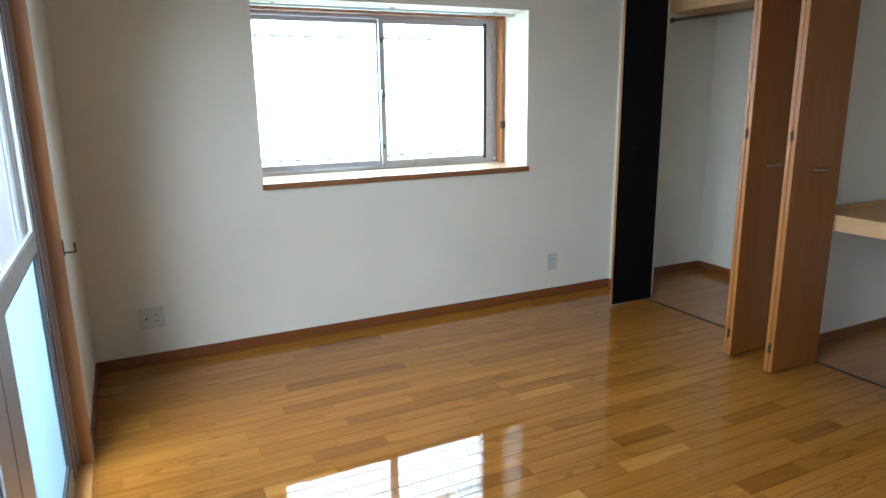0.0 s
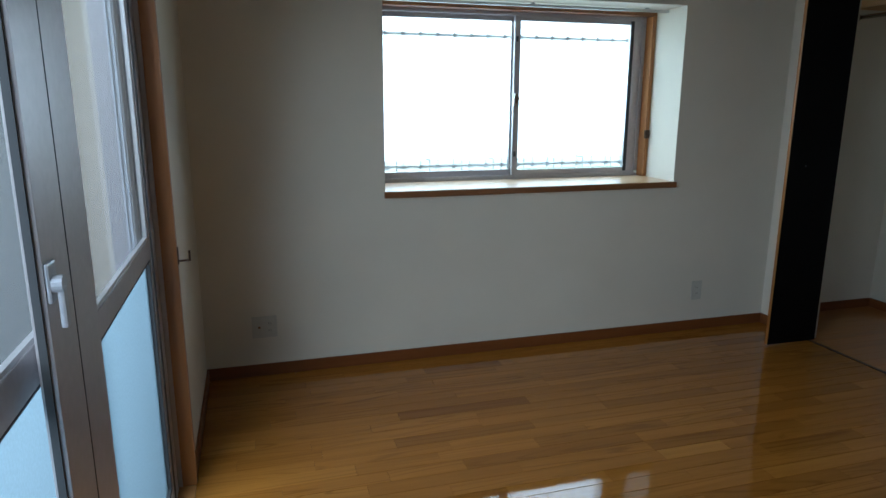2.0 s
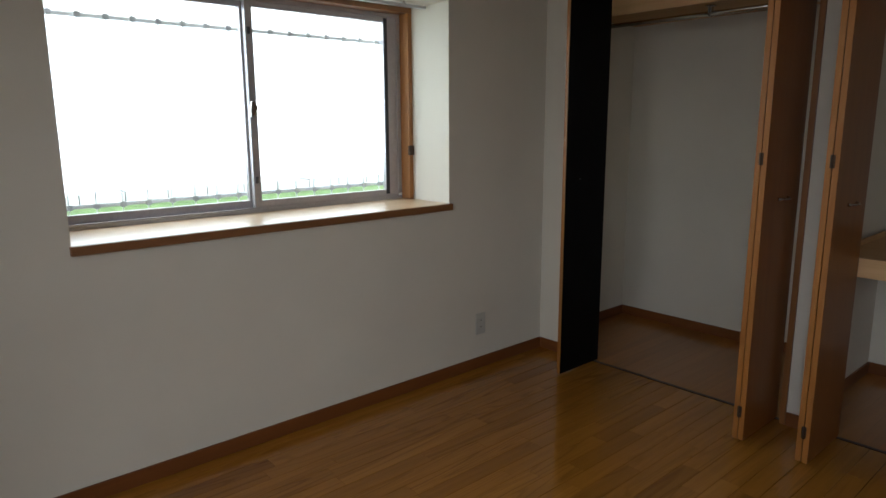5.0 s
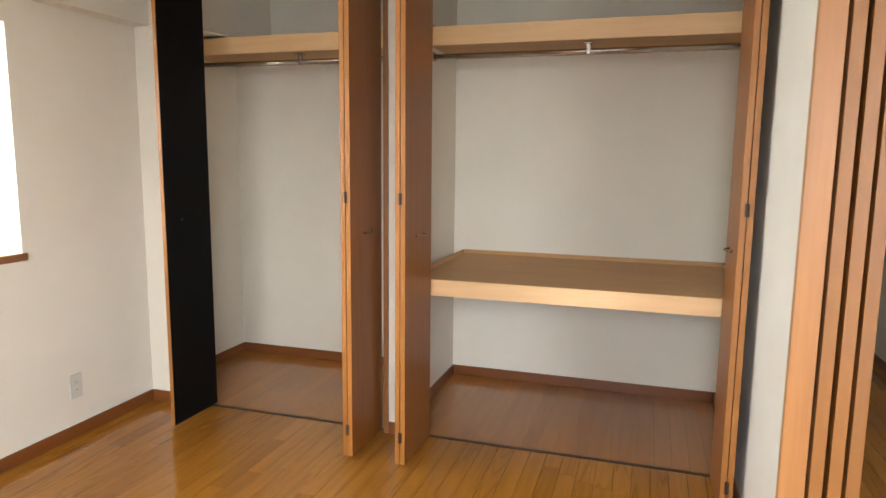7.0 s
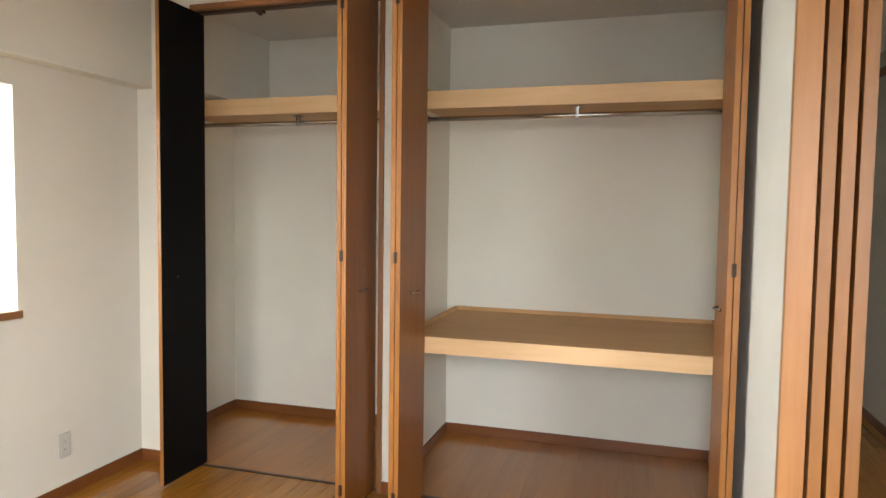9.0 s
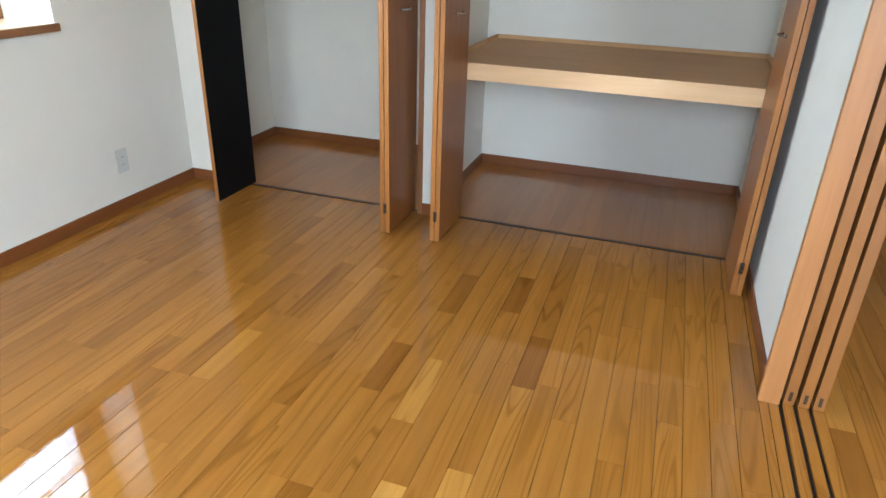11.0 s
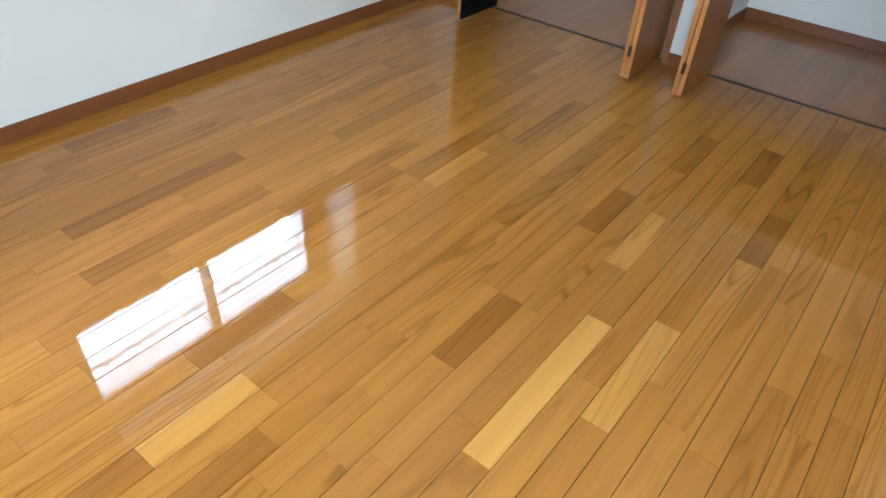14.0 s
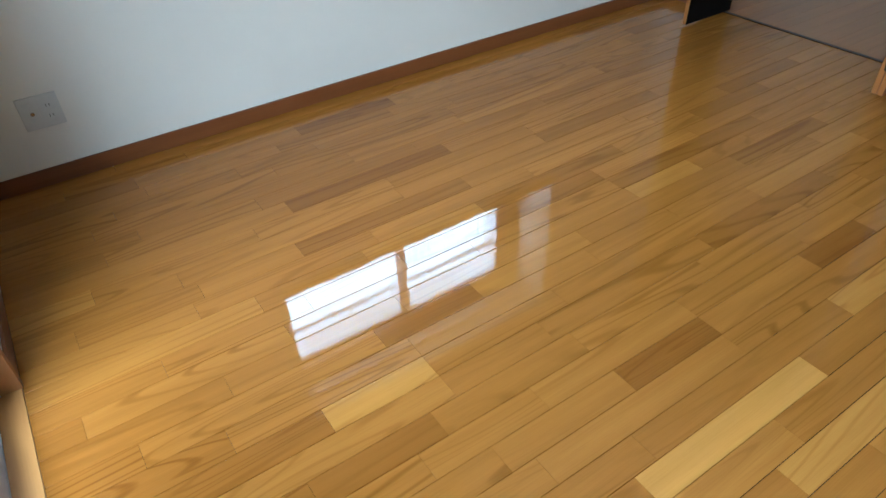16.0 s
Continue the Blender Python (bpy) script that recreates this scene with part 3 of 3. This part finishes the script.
part("track_strip", boxes((-0.071, -0.0496, -hy, hy, -0.0258, 0.003)), ALU_PALE, bal, "pale aluminium strip of the track")
part("track", boxes((-0.18, -0.0495, -hy, hy, -0.05, -0.026), (-0.088, -0.084, -hy, hy, -0.026, -0.012), (-0.128, -0.124, -hy, hy, -0.026, -0.012)), ALU, bal,
     "grey aluminium floor track")
part("gasket", boxes((-0.0835, -0.0715, -hy + 0.001, hy - 0.001, -0.0258, -0.018)), GREY_RUBBER, bal, "dark groove of the track")


yc = (DY0 + DY1) / 2
part("screen_stile", boxes((-0.104, -0.079, -1.118 - yc, hy - 0.001, 0.0, 1.98), (-0.103, -0.097, -1.124 - yc, -1.119 - yc, 0.0, 1.98),
                           (-0.088, -0.084, -1.124 - yc, -1.119 - yc, 0.0, 1.98), bevel=0.001), SCREEN, bal, "white aluminium stile of the outer screen")


def door_leaf(x_front, y0, y1, left, right, z_mid0, z_mid1, upper):
    """A glazed leaf; y0 is its north end. Positions in y are absolute."""
    c = (DY0 + DY1) / 2
    y0, y1 = y0 - c, y1 - c
    xb, zt, zb = x_front - 0.026, 1.985, -0.010
    s = part("leaf", boxes((xb, x_front, y0 - right, y0, zb, zt), (xb, x_front, y1, y1 + left, zb, zt),
                           (xb + 0.001, x_front - 0.001, y1 + left, y0 - right, zb, 0.075), (xb + 0.001, x_front - 0.001, y1 + left, y0 - right, zt - 0.06, zt),
                           (xb + 0.001, x_front - 0.001, y1 + left, y0 - right, z_mid0, z_mid1), bevel=0.0015), ALU, bal, "bronze-grey aluminium leaf")
    a, b = y1 + left, y0 - right
    for z0, z1, mat, lab in ((0.075, z_mid0, FROST, "frosted glass with a blue cast"), (z_mid1, zt - 0.06, upper, "upper glass pane")):
        g = part("pane", boxes((xb + 0.006, xb + 0.010, a - 0.004, b + 0.004, z0 - 0.004, z1 + 0.004)), mat, s, lab)
        g.visible_shadow = False
        part("glazing_bead", boxes((xb + 0.0105, x_front - 0.004, a, a + 0.010, z0, z1), (xb + 0.0105, x_front - 0.004, b - 0.010, b, z0, z1),
                                   (xb + 0.0105, x_front - 0.004, a + 0.010, b - 0.010, z0, z0 + 0.010), (xb + 0.0105, x_front - 0.004, a + 0.010, b - 0.010, z1 - 0.010, z1)), GREY_RUBBER if mat is FROST else ALU_PALE, s,
             "dark glazing gasket" if mat is FROST else "pale glazing bead")
    return s


right_leaf = door_leaf(-0.050, -0.965, -2.150, 0.315, 0.120, 0.890, 0.950, HAZY)
left_leaf = door_leaf(-0.098, -1.80, -2.925, 0.025, 0.150, 0.902, 0.974, RIBBED)
c = (DY0 + DY1) / 2
part("seal", boxes((-0.0505, -0.0490, -1.07 - c, -1.035 - c, 0.0, 1.98)), GREY_RUBBER, right_leaf, "dark weather seal")
part("side_seal", boxes((-0.070, -0.058, -2.156 - c, -2.1505 - c, 0, 1.98)), GREY_RUBBER, right_leaf, "dark side seal")
part("groove", boxes((-0.0505, -0.0492, -2.003 - c, -1.999 - c, 0, 1.98)), GREY_RUBBER, right_leaf)
bm = block(bmesh.new(), -0.0495, -0.042, -2.150 - c, -2.108 - c, 1.062, 1.128, 0.004)
tube(bm, (-0.042, -2.136 - c, 1.092), (-0.026, -2.136 - c, 1.092), 0.015, 16)
block(bm, -0.036, -0.025, -2.146 - c, -2.126 - c, 1.020, 1.090, 0.004)
part("lever", bm, LEVER, right_leaf, "chrome lever lock")
hook = bmesh.new()
block(hook, 0.0135, 0.0175, -0.008, 0.008, -0.03, 0.03, 0.001)
tube(hook, (0.017, 0, -0.018), (0.052, 0, -0.018), 0.0035, 8)
tube(hook, (0.052, 0, -0.020), (0.052, 0, 0.016), 0.0035, 8)
hk = link_mesh("curtain_hook", hook, BROWN_METAL)
hk.location = (0, -0.946, 0.862)
tagged(hk, "small dark metal curtain hook on the wooden casing", "hook")


# ---- sliding doors and their frame ----
part_jamb = thing("door_frame_2", (2.31, -3.04, 0), "reddish wooden jamb of the wide sliding-door opening", "door frame", kind="structure")
part("jamb", block(bmesh.new(), 0, 0.0245, 0.037, 0.100, 0.0006, 2.2995, 0.002), JAMB, part_jamb)
part("head", boxes((-2.28, 0.0, -0.088, 0.069, 2.262, 2.2995)), JAMB, part_jamb)
# far jamb, coloured darker than the near one because it stands backlit
far = part("jamb", boxes((-2.3095, -2.280, 0.050, 0.090, 0.0006, 2.262), (-2.3095, -2.290, -0.090, 0.050, 0.0006, 2.262), bevel=0.002), BACKLIT_WOOD, part_jamb, "wooden jamb beside the balcony door, its backlit shade put into the colour")


def sliding_door(y0, y1):
    d = thing("sliding_door", (2.318, (y0 + y1) / 2, 0), "wooden sliding door pushed back in its stack", "sliding door", "stacked sliding doors")
    h = (y0 - y1) / 2
    part("panel", block(bmesh.new(), 0.0305, 0.80, -h + 0.003, h - 0.003, 0.006, 2.258, 0.001), DOOR, d)
    part("stile", block(bmesh.new(), 0, 0.030, -h, h, 0.004, 2.258, 0.0015), STILE, d, "paler wooden front stile")
    bm = block(bmesh.new(), -0.0015, 0.004, -0.0055, 0.0055, 0.018, 0.052, 0.002)
    tube(bm, (-0.0022, 0, 0.028), (0.002, 0, 0.028), 0.0042, 10)
    part("roller_plate", bm, BROWN_METAL, d, "small roller plate at the foot")
    return d


sliding_door(-3.014, -3.0455)
sliding_door(-3.0575, -3.089)
sliding_door(-3.099, -3.1305)

# grooved threshold of the sliding doors
sill3 = thing("threshold", (1.16, -3.05, 0), "wooden floor threshold with three dark running grooves", "threshold", kind="structure")
EDGES = (-2.972, -3.0005, -3.0135, -3.0445, -3.0575, -3.088, -3.101, -3.134)
for i in range(7):
    a, b = EDGES[i] + 3.05, EDGES[i + 1] + 3.05
    if i % 2:
        part("groove", boxes((-1.16, 1.95, b, a, -0.014, -0.011)), GROOVE, sill3, "dark groove")
    else:
        part("strip", block(bmesh.new(), -1.16, 1.95, b, a, -0.014, 0.001, 0.0008), FLOOR, sill3).color = (0.6, 0.6, 0.6, 1)


# ---- socket plates ----
def plate(place, w, h, label):
    p = thing("socket_plate", place, label, "wall socket")
    part("cover", block(bmesh.new(), -w / 2, w / 2, -0.007, -0.0006, -h / 2, h / 2, 0.0025), PLASTIC, p)
    return p


sa = plate((0.289, 0, 0.259), 0.122, 0.112, "ivory double plate with aerial and power sockets on the white wall")
for dx in (-0.026, 0.026):
    part("insert", block(bmesh.new(), dx - 0.021, dx + 0.021, -0.0082, -0.0068, -0.036, 0.036, 0.001), PLASTIC, sa)
part("aerial_socket", tube(bmesh.new(), (-0.026, -0.0080, 0), (-0.026, -0.0125, 0), 0.006, 14), CHROME, sa, "round metal aerial socket")
for dz in (-0.018, 0.018):
    for dx in (-0.005, 0.005):
        part("slot", boxes((0.026 + dx - 0.001, 0.026 + dx + 0.001, -0.0086, -0.0080, dz - 0.005, dz + 0.005)), HOLE, sa)
sb = plate((2.842, 0, 0.250), 0.070, 0.118, "ivory single socket plate on the white wall")
part("insert", block(bmesh.new(), -0.021, 0.021, -0.0082, -0.0068, -0.036, 0.036, 0.001), PLASTIC, sb)
for dz in (-0.018, 0.018):
    for dx in (-0.005, 0.005):
        part("slot", boxes((dx - 0.001, dx + 0.001, -0.0086, -0.0080, dz - 0.005, dz + 0.005)), HOLE, sb)

# ---- floors ----
floor = structure("floor", boxes((0.0, W + 0.03, -2.9715, 0.0, -0.10, -0.0125)), GAP, "varnished oak strip floor, glossy", "floor")
floor2 = structure("floor_passage", boxes((-0.0105, 6.8, -5.5, -3.1345, -0.10, -0.0125)), GAP, "varnished oak strip floor of the neighbouring room", "floor")
floor3 = structure("floor_closet", boxes((W + 0.0305, BACK, -2.99, 0.066, -0.10, -0.0125)), GAP, "brown board floor of the closets", "floor")
PITCH, FIRST = 0.0757, 0.0676


def plank_mesh():
    """A strip 1 m long, with eased edges, its top at z = 0."""
    bm = bmesh.new()
    e, w = 0.0008, PITCH - 0.0015
    prof = [(0, -0.012), (0, -e), (e, 0), (w - e, 0), (w, -e), (w, -0.012)]
    ends = [[bm.verts.new((x, -y, z)) for y, z in prof] for x in (0, 1)]
    for i in range(5):
        bm.faces.new((ends[0][i], ends[0][i + 1], ends[1][i + 1], ends[1][i]))
    for k in ends:
        bm.faces.new(k)
    bmesh.ops.recalc_face_normals(bm, faces=bm.faces)
    me = bpy.data.meshes.new("plank")
    bm.to_mesh(me)
    bm.free()
    me.materials.append(FLOOR)
    return me


PLANK = plank_mesh()
# strips whose ends show clearly: row, then ends along x
KNOWN = {7: (0.84, 1.46), 9: (0.44,), 10: (0.15,), 11: (0.44,), 12: (0.92,), 13: (0.31, 0.70, 1.0), 14: (0.11, 0.61, 1.2), 15: (0.42, 0.90), 16: (0.20, 0.79, 1.095, 1.494),
         17: (0.06, 0.37, 0.846, 1.454), 18: (0.57, 0.845, 1.26), 19: (0.275, 0.845), 20: (0.465,), 21: (0.688, 0.995, 1.495, 1.985),
         22: (1.19, 1.494, 1.92, 2.2), 23: (0.885, 1.49, 2.456, 2.79), 24: (1.09, 1.817, 2.15), 25: (1.02, 1.58), 26: (1.373, 2.02, 2.55, 2.855), 27: (1.27, 1.684),
         28: (1.478, 2.104, 2.415), 30: (1.351, 1.99), 31: (1.662,), 32: (1.555, 1.862), 35: (1.716,), 37: (2.25,)}
# tones of single strips, by row and where they begin
TONES = {(22, 1.19): 0.12, (26, 2.55): 0.08, (28, 2.104): 0.06, (22, 1.92): 0.1, (23, 2.456): 0.12, (7, 0.84): 0.1, (25, 1.02): 1.0, (27, 1.27): 0.93, (24, 1.817): 0.9,
         (18, 0.57): 0.92, (15, 0.42): 0.45, (11, 0.0105): 0.75, (9, 0.0105): 0.7, (14, 0.11): 0.72, (21, 0.995): 0.72, (22, 1.494): 0.6, (23, 0.885): 0.68, (24, 1.09): 0.4, (17, 0.06): 0.25, (28, 1.478): 0.75}
rng = random.Random(5)
for row in range(-1, 39):
    y0 = min(-(FIRST + PITCH * row), -0.0005)
    y1 = max(-(FIRST + PITCH * (row + 1)), -2.971)
    known = KNOWN.get(row, ())
    ends, x = [0.0105], rng.uniform(0.15, 0.6)
    while x < W - 0.1:
        if not known or x < known[0] - 0.28 or x > known[-1] + 0.28:
            ends.append(x)
        x += rng.choice((0.30, 0.42, 0.48, 0.61, 0.61, 0.75))
    ends = sorted(ends + list(known)) + [W + 0.029]
    for a, b in zip(ends, ends[1:]):
        tone = TONES.get((row, a), min(max(rng.gauss(0.5, 0.14), 0.15), 0.9))
        if rng.random() < 0.05 and (row, a) not in TONES:
            tone = 0.2
        p = new("plank", PLANK)
        p.parent = floor
        p.location = (a, y0, 0)
        p.scale = (b - a - 0.0006, (y0 - y1) / PITCH, 1)
        p.rotation_euler = (radians(rng.uniform(-0.010, 0.010)), radians(rng.uniform(-0.006, 0.006)), 0)
        p.color = (tone, tone, tone, 1)

# strips of the neighbouring room and boards in the closets, further off
y = -3.1355
while y > -5.45:
    x = -0.01
    while x < 6.78:
        e = min(x + rng.choice((0.42, 0.61, 0.75, 0.9)), 6.79)
        p = new("plank", PLANK)
        p.parent, p.location, p.scale = floor2, (x, y, 0), (e - x - 0.0006, 1, 1)
        tone = min(max(rng.gauss(0.5, 0.17), 0.1), 0.9)
        p.color = (tone, tone, tone, 1)
        x = e
    y -= PITCH
y = 0.065
while y > -2.985:
    e = max(y - PITCH, -2.9895)
    p = part("board", boxes((W + 0.031, BACK - 0.0005, e + 0.0008, y, -0.012, -0.0005)), CLOSET_FLOOR, floor3)
    y -= PITCH
